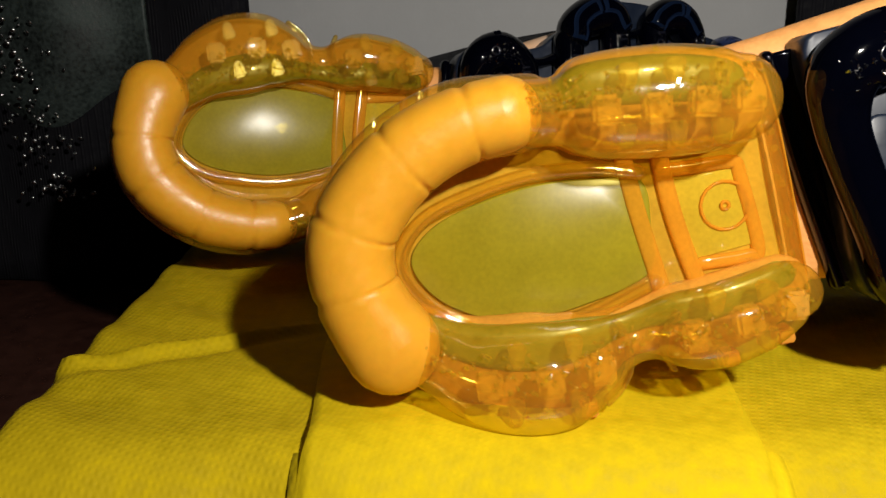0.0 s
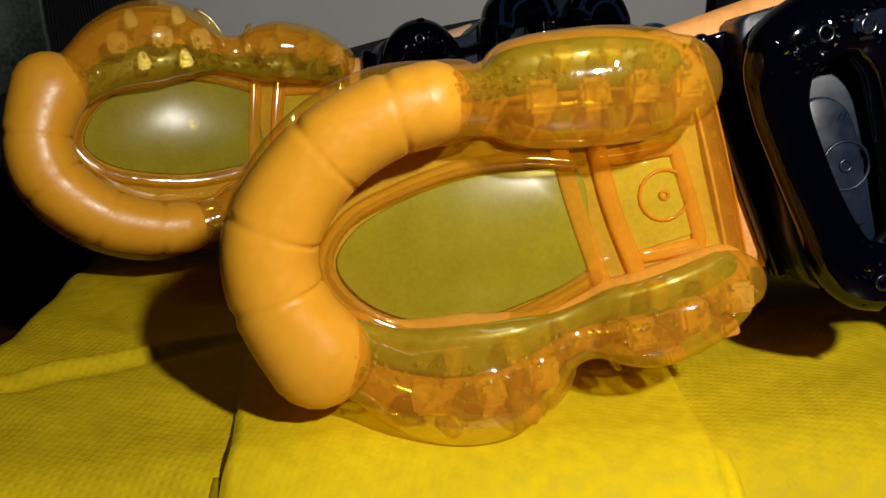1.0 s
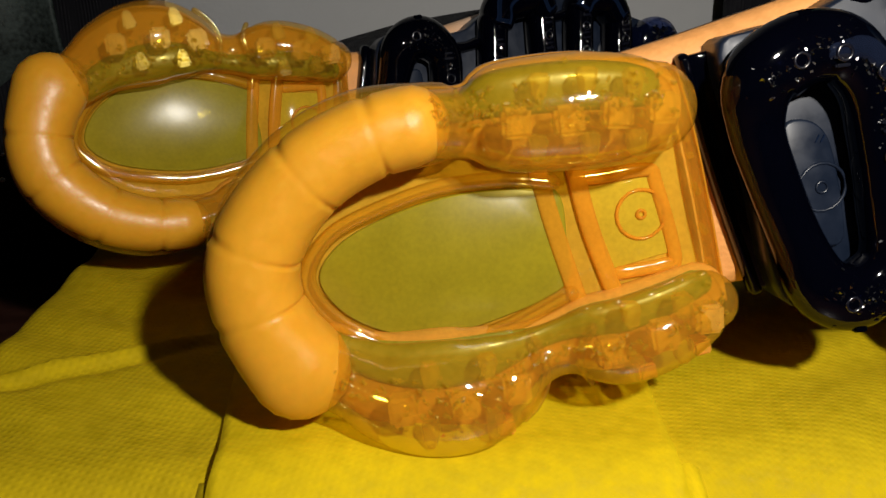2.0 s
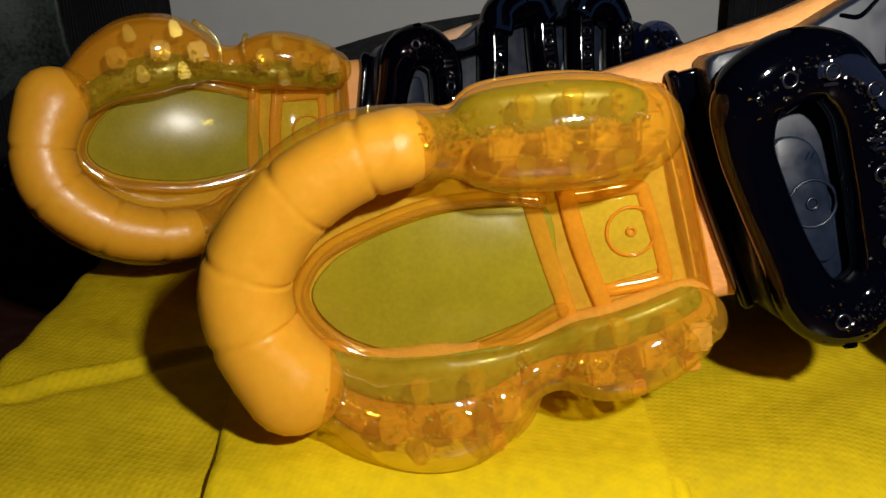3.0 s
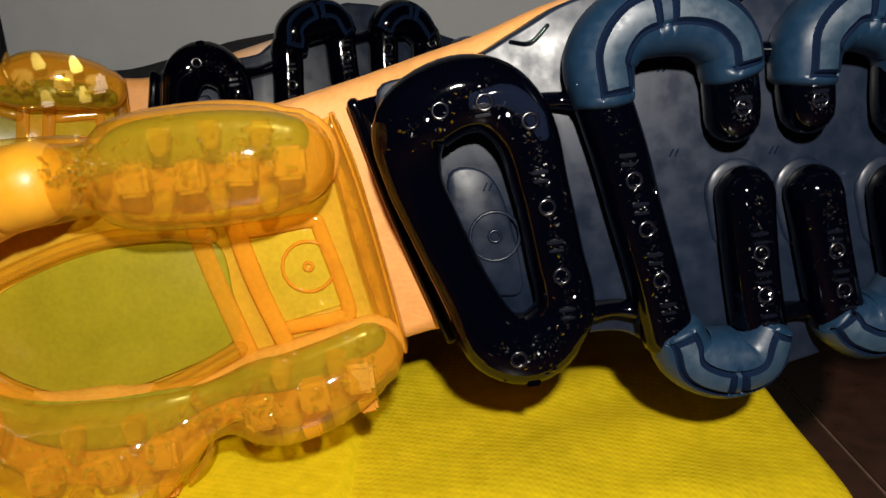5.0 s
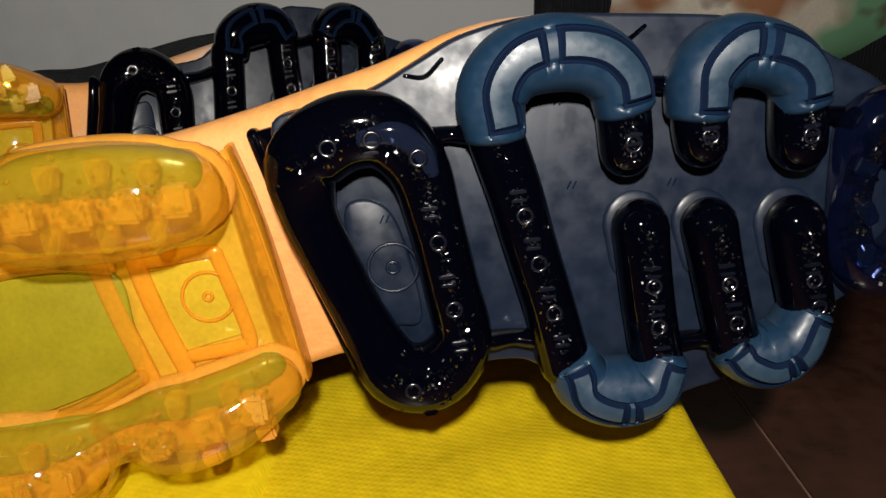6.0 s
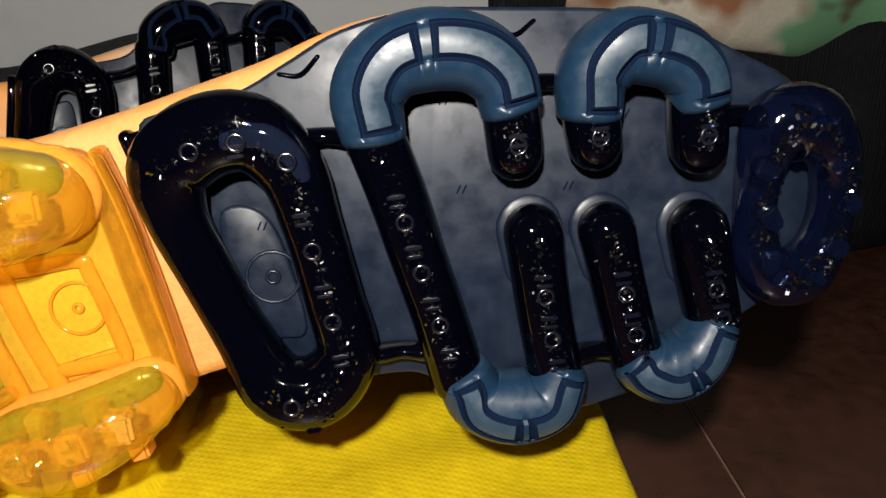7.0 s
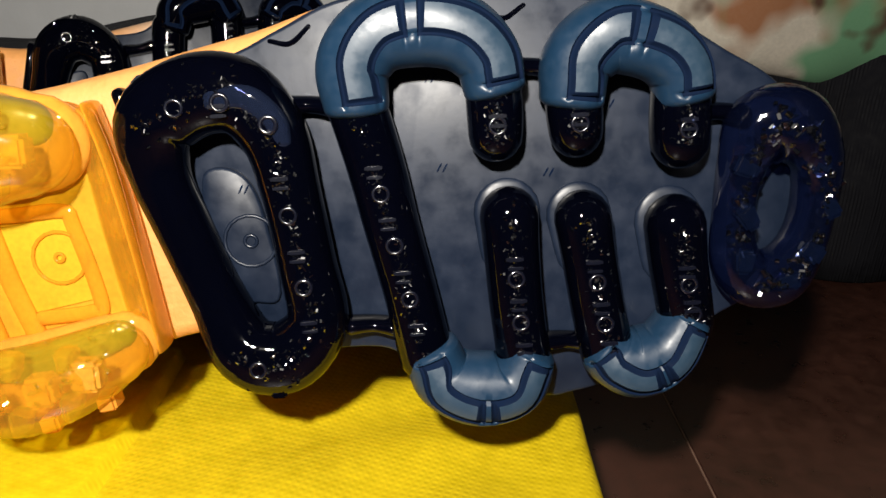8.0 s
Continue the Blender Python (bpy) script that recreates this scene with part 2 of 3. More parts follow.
class Sole:
    """Lays out a sole in millimetres: a along, b across, w out from the sole plate. A mirrored sole is the shoe of the other foot."""

    def __init__(self, mirrored):
        self.flip = -1 if mirrored else 1

    def at(self, a, b, w):
        return Vector((a / 1000, -w / 1000, self.flip * b / 1000))

    def tube(self, rows, low=0.0, square=2.0, sides=22, steps=6, closed=False):
        """A tube along rows of (a, b, radius, height), with round ends."""
        rows = loop_glide(rows, steps) if closed else glide(rows, steps)
        flat = rows[:, :2]
        if closed:
            way = np.roll(flat, -1, 0) - np.roll(flat, 1, 0)
        else:
            way = np.gradient(flat, axis=0)
        way /= np.linalg.norm(way, axis=1)[:, None]
        rings = []
        for (a, b, r, h), (ta, tb) in zip(rows, way):
            rings.append((a, b, r, h, ta, tb, 1.0))
        if not closed:
            def cap(row, sign):
                a, b, r, h, ta, tb, _ = row
                return [(a + sign * ta * r * math.sin(f), b + sign * tb * r * math.sin(f), r, h, ta, tb, max(math.cos(f), 0.02))
                        for f in (0.35, 0.7, 1.0, 1.25, 1.45, 1.57)]
            rings = cap(rings[0], -1)[::-1] + rings + cap(rings[-1], 1)
        bm = bmesh.new()
        made = []
        for a, b, r, h, ta, tb, k in rings:
            ring = []
            for i in range(sides):
                f = 2 * math.pi * i / sides
                c, s = math.cos(f), math.sin(f)
                c, s = math.copysign(abs(c) ** (2 / square), c), math.copysign(abs(s) ** (2 / square), s)
                mid, half = (h + low) / 2, (h - low) / 2
                ring.append(bm.verts.new(self.at(a - tb * r * c * k, b + ta * r * c * k, mid + half * s * k)))
            made.append(ring)
        pairs = list(zip(made, made[1:])) + ([(made[-1], made[0])] if closed else [])
        for p, q in pairs:
            for i in range(sides):
                j = (i + 1) % sides
                bm.faces.new((p[i], p[j], q[j], q[i]))
        if not closed:
            bm.faces.new(made[0])
            bm.faces.new(made[-1])
        return bm

    def even(self, rows, step):
        """Rows along the smooth line through the given ones, a fixed step apart."""
        line = glide(rows, 16)
        far = np.concatenate([[0], np.cumsum(np.linalg.norm(np.diff(line[:, :2], axis=0), axis=1))])
        want = np.linspace(0, far[-1], int(far[-1] / step) + 1)
        return np.stack([np.interp(want, far, line[:, k]) for k in range(4)], 1)

    def pod(self, rows, spans, shift, half, low=-1.0, square=2.3):
        """A curved pod with sunken grooves round raised pads: the bmeshes of the body, the grooves and the pads."""
        line = self.even(rows, 0.25)
        way = np.gradient(line[:, :2], axis=0)
        way /= np.linalg.norm(way, axis=1)[:, None]
        total = 0.25 * (len(line) - 1)
        lip = (-0.75, -0.35, 0.1, 0.5, 0.9)
        sunk = (0.0, -1.15, -1.15, 0.1, 0.3)
        # stations along the pod, with those of the pads' ends among them
        stops = {}
        for n, (lo, hi) in enumerate(spans):
            for k, (d, z) in enumerate(zip(lip, sunk)):
                stops[lo * total + d] = (n, k, z)
                stops[hi * total - d] = (n, k, z)
        edges = sorted(stops)
        stations = [(q, *stops[q]) for q in edges]
        for p, q in zip([0.0] + edges, edges + [total]):
            n = max(1, round((q - p) / 1.0))
            within = next((k for k, (lo, hi) in enumerate(spans) if lo * total + 0.8 < (p + q) / 2 < hi * total - 0.8), None)
            for k in range(1 if p else 0, n if q < total else n + 1):
                stations.append((p + (q - p) * k / n, within if within is not None else -1, 5, 0.3))
        stations.sort()
        rings = []
        for s, n, k, z in stations:
            at = min(int(s / 0.25), len(line) - 1)
            rings.append((*line[at], *way[at], 1.0, n, k, z))

        def cap(row, sign):
            a, b, r, h, ta, tb = row[:6]
            return [(a + sign * ta * r * 0.32 * math.sin(f), b + sign * tb * r * 0.32 * math.sin(f), r, h, ta, tb, max(math.cos(f), 0.0004) ** 0.6, -1, 0, 0.0)
                    for f in (0.3, 0.6, 0.9, 1.15, 1.35, 1.5, 1.56)]
        rings = cap(rings[0], -1)[::-1] + rings + cap(rings[-1], 1)
        # columns across: the far side, then the flank, a groove, the pad, a groove, the flank
        spots, depth = [], []
        for a, b, r, h, ta, tb, k, n, place, z_end in rings:
            mid, half_h = (h + low) / 2, (h - low) / 2
            off = max(-r * 0.92 + half + 0.8, min(r * 0.92 - half - 0.8, shift[0] * -tb + shift[1] * ta))
            lo, hi = off - half, off + half
            cross = [(-math.cos(math.acos(max(-1, min(1, -(lo + lip[0]) / r))) * i / 7) * r, 0.0, 0) for i in range(7)]
            cross += [(lo + d, z, g) for d, z, g in zip(lip, sunk, (1, 1, 1, 1, 2))]
            cross += [(lo + lip[-1] + (hi - lo - 2 * lip[-1]) * i / 5, 0.3, 2) for i in range(1, 5)]
            cross += [(hi - d, z, g) for d, z, g in list(zip(lip, sunk, (0, 1, 1, 1, 1)))[::-1]]
            cross += [(math.cos(math.acos(max(-1, min(1, (hi - lip[0]) / r))) * (7 - i) / 7) * r, 0.0, 0) for i in range(1, 8)]
            ring, kinds = [], []
            for c, z, g in cross:
                top = max(0.0, 1 - abs(c / r) ** square) ** (1 / square)
                dent = 0.0 if n < 0 or g == 0 and z == 0 else (z if place == 5 else min(z, z_end) if min(z, z_end) < 0 else min(z, z_end))
                ring.append(self.at(a - tb * c * k, b + ta * c * k, mid + half_h * top * k + dent))
                kinds.append(g)
            for f in range(1, 12):
                g = math.pi * f / 12
                c, z = math.cos(g), math.sin(g)
                c, z = math.copysign(abs(c) ** (2 / square), c), abs(z) ** (2 / square)
                ring.append(self.at(a - tb * r * c * k, b + ta * r * c * k, mid - half_h * z * k))
                kinds.append(0)
            spots.append(ring)
            depth.append(kinds)
        made = [bmesh.new() for _ in range(2 + len(spans))]
        seen = [{} for _ in made]

        def vert(g, i, j):
            if (i, j) not in seen[g]:
                seen[g][(i, j)] = made[g].verts.new(spots[i][j])
            return seen[g][(i, j)]
        sides = len(spots[0])
        for i in range(len(spots) - 1):
            n, place, n2, place2 = *rings[i][7:9], *rings[i + 1][7:9]
            for j in range(sides):
                k, kind = (j + 1) % sides, depth[i][j]
                g = 0
                if kind and n >= 0 and n == n2:
                    g = 1 if kind == 1 or place < 4 or place2 < 4 else 2 + n
                made[g].faces.new([vert(g, p, q) for p, q in ((i, j), (i, k), (i + 1, k), (i + 1, j))])
        return made

    def slab(self, outline, w0, w1, edge=0.8, smooth=True):
        """A plate of that outline between two heights, its upper edge rounded."""
        pts = loop_glide(outline) if smooth else np.array(outline, float)
        mid = pts.mean(0)
        bm = bmesh.new()
        rings = []
        for w, inset in ((w0, 0), (w1 - edge, 0), (w1 - edge * 0.3, edge * 0.3), (w1, edge)):
            size = np.linalg.norm(pts - mid, axis=1)[:, None]
            q = mid + (pts - mid) * (1 - inset / size)
            rings.append([bm.verts.new(self.at(a, b, w)) for a, b in q])
        for p, q in zip(rings, rings[1:]):
            for i in range(len(p)):
                j = (i + 1) % len(p)
                bm.faces.new((p[i], p[j], q[j], q[i]))
        bm.faces.new(rings[0])
        bm.faces.new(rings[-1])
        return bm

    def block(self, a, b, w, size, turn, tip=0.0):
        """A bevelled block, or with tip a stud drawn out to a point."""
        bm = bmesh.new()
        bmesh.ops.create_cube(bm, size=1.0)
        bmesh.ops.bevel(bm, geom=list(bm.edges), offset=0.14, segments=2, affect="EDGES")
        da, db, dw = size
        for v in bm.verts:
            x, y, z = v.co
            if tip:
                x *= 1 - 1.3 * max(0, -y - 0.05) * tip
            c, s = math.cos(radians(turn)), math.sin(radians(turn))
            v.co = self.at(a + (x * da * c - y * db * s), b + (x * da * s + y * db * c), w + z * dw)
        return bm

    def chips(self, rows, count, seed, size=1.0, closed=False):
        """Many tiny facets added to the outer face of a tube, tilted to give glints."""
        line = loop_glide(rows, 6) if closed else glide(rows, 6)
        rng = random.Random(seed)
        bm = bmesh.new()
        for _ in range(count):
            a, b, r, h = line[rng.randrange(len(line))]
            f, k = rng.uniform(0, 6.283), min(0.75, abs(rng.gauss(0, 0.38)))
            a, b = a + r * k * math.cos(f), b + r * k * math.sin(f)
            w = h * (0.5 + 0.5 * (1 - k ** 2.2) ** 0.45)
            n = Vector((k * math.cos(f) + rng.gauss(0, 0.45), k * math.sin(f) + rng.gauss(0, 0.45) + 0.25, 1.0)).normalized()
            u = n.orthogonal().normalized()
            u.rotate(Matrix.Rotation(rng.uniform(0, 6.28), 3, n))
            v, c = n.cross(u), Vector((a, b, w))
            du, dv = size * rng.uniform(0.35, 1.0), size * rng.uniform(0.15, 0.5)
            top = [c + n * 0.22 + u * x * du + v * y * dv for x, y in ((-1, -1), (1, -1), (1, 1), (-1, 1))]
            foot = [c - n * 0.8 + u * x * du * 1.3 + v * y * dv * 1.5 for x, y in ((-1, -1), (1, -1), (1, 1), (-1, 1))]
            p = [bm.verts.new(self.at(*q)) for q in top]
            q = [bm.verts.new(self.at(*x)) for x in foot]
            bm.faces.new(p)
            for i in range(4):
                bm.faces.new((p[i], p[(i + 1) % 4], q[(i + 1) % 4], q[i]))
        return bm

    def ring(self, a, b, w, radius, thick):
        bm = bmesh.new()
        rows = []
        for i in range(18):
            f = 2 * math.pi * i / 18
            row = []
            for k in range(6):
                g = 2 * math.pi * k / 6
                rr = radius + thick * math.cos(g)
                row.append(bm.verts.new(self.at(a + rr * math.cos(f), b + rr * math.sin(f), w + thick * math.sin(g))))
            rows.append(row)
        for i in range(18):
            p, q = rows[i], rows[(i + 1) % 18]
            for k in range(6):
                bm.faces.new((p[k], p[(k + 1) % 6], q[(k + 1) % 6], q[k]))
        return bm


# ---- the room ----
def box(name, lo, hi, mat, kind="structure", label="", category="", bevel=0.0):
    bm = bmesh.new()
    bmesh.ops.create_cube(bm, size=1.0)
    for v in bm.verts:
        v.co = Vector([lo[i] + (v.co[i] + 0.5) * (hi[i] - lo[i]) for i in range(3)])
    if bevel:
        bmesh.ops.bevel(bm, geom=list(bm.edges), offset=bevel, segments=3, affect="EDGES")
    ob = part(name, bm, mat, None)
    for p in ob.data.polygons:
        p.use_smooth = False
    return tagged(ob, label, category, kind=kind) if kind else ob


box("wall_north", (-1.6, 0.54, -0.8), (1.6, 0.64, 1.7), WALL_GREY, label="plain light grey painted wall", category="wall")
# The rest of the room is unseen, added so that the lamp's light bounces.
box("unseen_wall_south", (-1.6, -1.9, -0.8), (1.6, -1.8, 1.7), WALL_GREY, label="plain light grey painted wall", category="wall")
box("unseen_wall_west", (-1.7, -1.8, -0.8), (-1.6, 0.54, 1.7), WALL_GREY, label="plain light grey painted wall", category="wall")
box("unseen_wall_east", (1.6, -1.8, -0.8), (1.7, 0.54, 1.7), WALL_GREY, label="plain light grey painted wall", category="wall")
box("floor", (-1.6, -1.8, -0.9), (1.6, 0.54, -0.8), WOOD, label="dark brown unseen floor", category="floor")
box("ceiling", (-1.6, -1.8, 1.7), (1.6, 0.54, 1.8), WALL_GREY, label="plain light unseen ceiling", category="ceiling")


def table():
    """A table of long boards, with a slim joint between them, on an apron and four legs."""
    top = new("table")
    tagged(top, "dark brown polished wooden table with a jointed top", "table")
    for lo, hi in ((-0.9, -0.3305), (-0.3299, 0.2702), (0.2708, 0.9)):
        box("board", (lo, -0.25, -0.10), (hi, 0.535, -0.06), WOOD, "", bevel=0.0007).parent = top
    # Pale strip added along the joint: light on its bevel, put into colour.
    box("joint_glint", (0.2702, -0.249, -0.0640), (0.2708, 0.534, -0.0600), JOINT_GLINT, "")["label"] = "thin pale strip for the light caught along the joint"
    bpy.data.objects["joint_glint"].parent = top
    for x in (-0.86, 0.80):
        for y in (-0.21, 0.44):
            box("leg", (x, y, -0.8), (x + 0.06, y + 0.06, -0.1), WOOD, "", bevel=0.004).parent = top
    for y in (-0.19, 0.46):
        box("apron", (-0.8, y, -0.18), (0.8, y + 0.02, -0.1), WOOD, "", bevel=0.003).parent = top


table()
box("box_lid", (-0.108, 0.197, -0.055), (0.196, 0.44, 0.0005), CARD, "thing", "plain cardboard box hidden under yellow cloth", "box", 0.003)


# ---- yellow cloth over the box ----
def drop(d, soft, lean=0.25):
    """How a cloth goes over an edge: the way out and the way down after d metres past it."""
    if d <= 0:
        return d, 0.0
    turn = min(d / soft, 1.35)
    out, down = soft * math.sin(turn), soft * (1 - math.cos(turn))
    rest = d - soft * turn
    if rest > 0:
        out, down = out + rest * math.cos(1.35), down + rest * math.sin(1.35)
    return out, down


def cloth_top(x, y):
    """Gentle folds of the cloth's upper face."""
    v = noise.noise((x * 14, y * 9, 0.3)) * 0.0024 + noise.noise((x * 45, y * 16, 4.0)) * 0.0012
    if x < -0.02:
        side = min(1, (-0.02 - x) * 25)
        v += 0.0013 * math.sin((y * 1.3 + x * 0.75) * 150 + 3 * noise.noise((x * 12, y * 12, 5))) * side * (0.5 + noise.noise((x * 20, y * 20, 2)))
        crease = y - 0.262 - 0.42 * (x + 0.07) + 0.004 * noise.noise((x * 40, 0, 3))
        v += 0.0022 * side * math.exp(-(crease / 0.0022) ** 2) - 0.0014 * side * math.exp(-((crease + 0.006) / 0.003) ** 2)
    if x > 0.09:
        v += 0.0011 * math.sin((y * 1.0 - x * 0.45) * 210 + 2 * noise.noise((x * 15, y * 15, 9))) * min(1, (x - 0.09) * 30) * (0.4 + noise.noise((x * 18, y * 18, 6)))
    return v


def draped(name, mat, x0, x1, y0, y1, front, lift, sides, label, step=0.0022):
    bm = bmesh.new()
    xs = np.arange(x0 - sides, x1 + sides + step, step)
    ys = np.arange(y0 - front, y1 + step, step)
    grid = []
    for s in xs:
        row = []
        for t in ys:
            out_l, down_l = drop(x0 - s, 0.006)
            out_r, down_r = drop(s - x1, 0.004)
            out_f, down_f = drop(y0 - t, 0.026)
            x = s if x0 <= s <= x1 else (x0 - out_l if s < x0 else x1 + out_r)
            y = t if t >= y0 else y0 - out_f
            fold = cloth_top(x, t)
            z = 0.0062 + lift + fold - max(down_l, 0) - max(down_r, 0) - max(down_f, 0)
            if not sides and min(s - x0, x1 - s) < 1.2 * step:
                z -= lift + 0.0016
            if t < y0:
                y += 0.004 * noise.noise((x * 30, t * 10, 7)) * min(1, (y0 - t) * 40)
            if not sides:
                x += 0.006 * (0.25 - min(0.25, max(t, 0.2))) / 0.07 * (1 if x < 0.02 else -1) * abs(x - 0.022) / 0.063
            row.append(bm.verts.new((x, y, max(z, -0.057))))
        grid.append(row)
    for p, q in zip(grid, grid[1:]):
        for i in range(len(p) - 1):
            bm.faces.new((p[i], q[i], q[i + 1], p[i + 1]))
    ob = part(name, bm, mat, None)
    mod = ob.modifiers.new("thickness", "SOLIDIFY")
    mod.thickness, mod.offset = 0.0012, -1
    return tagged(ob, label, "cloth")


draped("yellow_cloth", YELLOW, -0.113, 0.201, 0.205, 0.45, 0.075, 0.0, 0.055, "bright yellow waffle-weave cloth draped over a box")
draped("folded_cloth", YELLOW_LIT, -0.042, 0.086, 0.200, 0.27, 0.075, 0.0040, 0.0, "folded yellow cloth strip lying on the yellow cloth")


# ---- the shoes ----
HEEL_OUTLINE = [(77, 88), (65, 90), (52, 90.5), (39, 89), (24, 85.5), (3, 84), (-7, 81), (-18, 75), (-26, 66), (-32, 55), (-34.5, 44), (-34.5, 35),
                (-32.5, 25), (-29, 14.5), (-23.5, 7), (-15, 3), (-5, 4), (8, -3), (18, -5), (30, -4), (40, -0.5), (46, 7), (54, 13), (64, 11), (74, 12), (84, 17), (92, 23),
                (94, 28), (91, 38), (86, 57), (82, 74)]
FORE_OUTLINE = [(89, 90), (97, 95.5), (111, 99), (122, 105), (134, 111.5), (151, 115.5), (171, 115.5), (196, 114.5), (209, 111.5), (222, 105), (233, 99.5), (241, 92),
                (246, 82), (247, 72), (245, 60), (238, 50), (226, 42), (214, 30), (203, 25), (194, 22), (185, 21), (157, 28), (146, 32), (126, 30), (109, 28.5), (98, 63)]
TWO_PODS, WIDE = 2, 1


def shrink(outline, mm):
    p = np.array(outline, float)
    m = p.mean(0)
    size = np.linalg.norm(p - m, axis=1)[:, None]
    return [tuple(q) for q in m + (p - m) * (1 - mm / size)]


def running_shoe(mirrored, m, label):
    so = Sole(mirrored)
    shoe = new("running_shoe")
    tagged(shoe, label, "shoe", "pair of shoes")

    # heel: tinted plate, olive window, ribs and clear air tubes
    plate = part("heel_plate", so.slab(shrink(HEEL_OUTLINE, 4), -10.8, 0.5), ORANGE_PLATE, shoe, "tinted orange clear plastic heel plate")
    part("window", so.slab([(50, 58), (37, 58.5), (23, 57), (9, 52.5), (-2.5, 46.5), (-8.5, 39), (-7, 32.5), (0, 26), (11, 22), (23, 22), (37.5, 26), (53, 34), (53, 46)], 0.4, 1.6, 0.6),
         WINDOW, plate, "olive yellow frosted oval window")
    rim = [(49, 60), (37, 61), (22, 59.5), (8, 55), (-5, 48.5), (-11.5, 39), (-9.5, 31.5), (-1.5, 24), (10, 19.6), (23, 19.6), (38, 23.6), (54, 32)]
    part("rim", so.tube([(a, b, 2.0, 4.6) for a, b in rim], 0), ORANGE_CLEAR, plate)
    part("inner_rim", so.tube([(a * 0.95 + 1.0, b * 0.95 + 2.1, 0.8, 3.4) for a, b in rim], 0), ORANGE_CLEAR, plate)
    for name, rows in (("rib", [(44.5, 66), (49.5, 49), (56.5, 29)]), ("rib", [(53.8, 66), (58.5, 49), (66, 30)])):
        part(name, so.tube([(a, b, 2.3, 2.6) for a, b in rows], 0, 3.0), ORANGE_EDGE, plate, "bright orange rib")
    part("recess_frame", so.tube([(a, b, 1.8, 2.2) for a, b in ((55, 60.5), (61, 61), (72.5, 62.5), (75, 59), (80.5, 41), (78, 38.5), (66.5, 36.5))], 0), ORANGE_EDGE, plate)
    part("recess", so.slab([(58, 58), (73, 61), (79, 41.5), (64.5, 37.5)], 0.4, 1.1, 0.4, False), OLIVE_RECESS, plate)
    for r in (6.2, 1.0):
        part("raised_ring", so.ring(71.5, 51.5, 1.5, r, 0.45), ORANGE_EDGE, plate)
    part("flange", so.tube([(78, 84, 2.6, 1.6), (81, 74, 3.2, 1.6), (85, 57, 3.4, 1.6), (89, 40, 3.2, 1.6), (91, 31, 2.6, 1.6)], -3, 3), ORANGE_CLEAR, plate)
    part("flange_edge", so.tube([(78.5, 87, 0.7, 2.4), (83, 74, 0.8, 2.4), (87.6, 57, 0.8, 2.4), (92, 38, 0.8, 2.4), (94, 29, 0.7, 2.4)], -9, 2), ORANGE_EDGE, plate)
    for k in range(7):
        f = k / 6
        part("stud", so.ring(82 + 7 * f, 70 - 30 * f + 2 * math.sin(9 * k), 1.6, 0.6, 0.4), ORANGE_CLEAR, plate)

    tubes = (
        [(15, 75.2, 8, 20), (23, 75, 8.0, 20), (27.5, 75.2, 8.4, 20.5), (31, 75.6, 10.8, 24), (37, 76.4, 12.6, 26.5), (52, 77.4, 13.3, 27), (64, 77.8, 12.3, 26), (69, 78, 10.8, 24)],
        [(-6, 16.5, 9, 18), (0, 14, 9.8, 20), (8, 11, 12, 24), (18, 9.5, 13.8, 26), (28, 10.5, 13.4, 26), (37, 14, 10.5, 23), (44, 17.5, 7, 17), (51, 20, 6.8, 16),
         (58, 21.3, 9.2, 21), (66, 22.3, 10.2, 23), (76, 26, 9.6, 23), (84, 30, 8.2, 20), (86, 31, 7.4, 18)],
    )
    air = []
    for rows in tubes:
        air.append(part("air_tube", so.tube(rows, 0, 2.15, 28, 7), ORANGE_CLEAR, shoe, "clear orange plastic air tube with moulded pods"))
    for rows in tubes:
        part("tube_base", so.tube([(a, b, r + 0.5, 0.24 * h) for a, b, r, h in rows], -2, 2.8, 24, 6), ORANGE_BASE, shoe, "milky orange foot of the air tube")
        part("tube_floor", so.tube([(a, b + 0.42 * r, 0.46 * r, 0.34 * h) for a, b, r, h in rows], 0, 2.6, 24, 6), OLIVE_FLOOR, shoe, "olive tinted floor inside the air tube")
    blocks = (((37.8, 75.4), (49.6, 75.8), (60.4, 77.2), (70.6, 78.2)),
              ((11.3, 8.8), (26, 10), (38.2, 13.4), (60.5, 21.6), (73, 25.4), (83.2, 29.4)))
    studs = (((43.2, 83.2), (54, 84.5), (64.5, 84), (43.1, 69.5), (55, 70), (65.6, 70.5)),
             ((17.8, 16), (31.6, 18.2), (17.9, 1.5), (33.3, 3.6), (65.5, 29.8), (78, 31.6), (67, 16.6), (78.5, 20.8)))
    for tube, rows, spots, points in zip(air, tubes, blocks, studs):
        part("relief", so.chips([(a, b + 0.25 * r, 0.9 * r, 0.99 * h) for a, b, r, h in rows], 190, 11, 0.7), AMBER_FACET, tube, "tiny glossy facets added for glints")["kind"] = "stuff"
        for i, (a, b) in enumerate(spots):
            part("block", so.block(a, b, 17.5, (6.6, 7.0, 6), 3 + 5 * (b < 40) + 4 * math.sin(i * 2.1)), ORANGE_BLOCK, tube)
        for i, (a, b) in enumerate(points):
            part("stud", so.block(a, b, 15.5, (4.6, 6.0, 6), 4 * math.sin(i * 1.7), 0.9), YELLOW_STUD, tube)
    for k, (a, b) in enumerate(() if mirrored else ((20, -3.2), (36.6, 0.8), (71.4, 14.2), (84.6, 20))):
        part("nub", so.block(a, b, 9.5, (4.4, 4.0, 6.5), 6 + 8 * (k > 1)), ORANGE_BASE, air[1], "small moulded foot on the tube's edge")
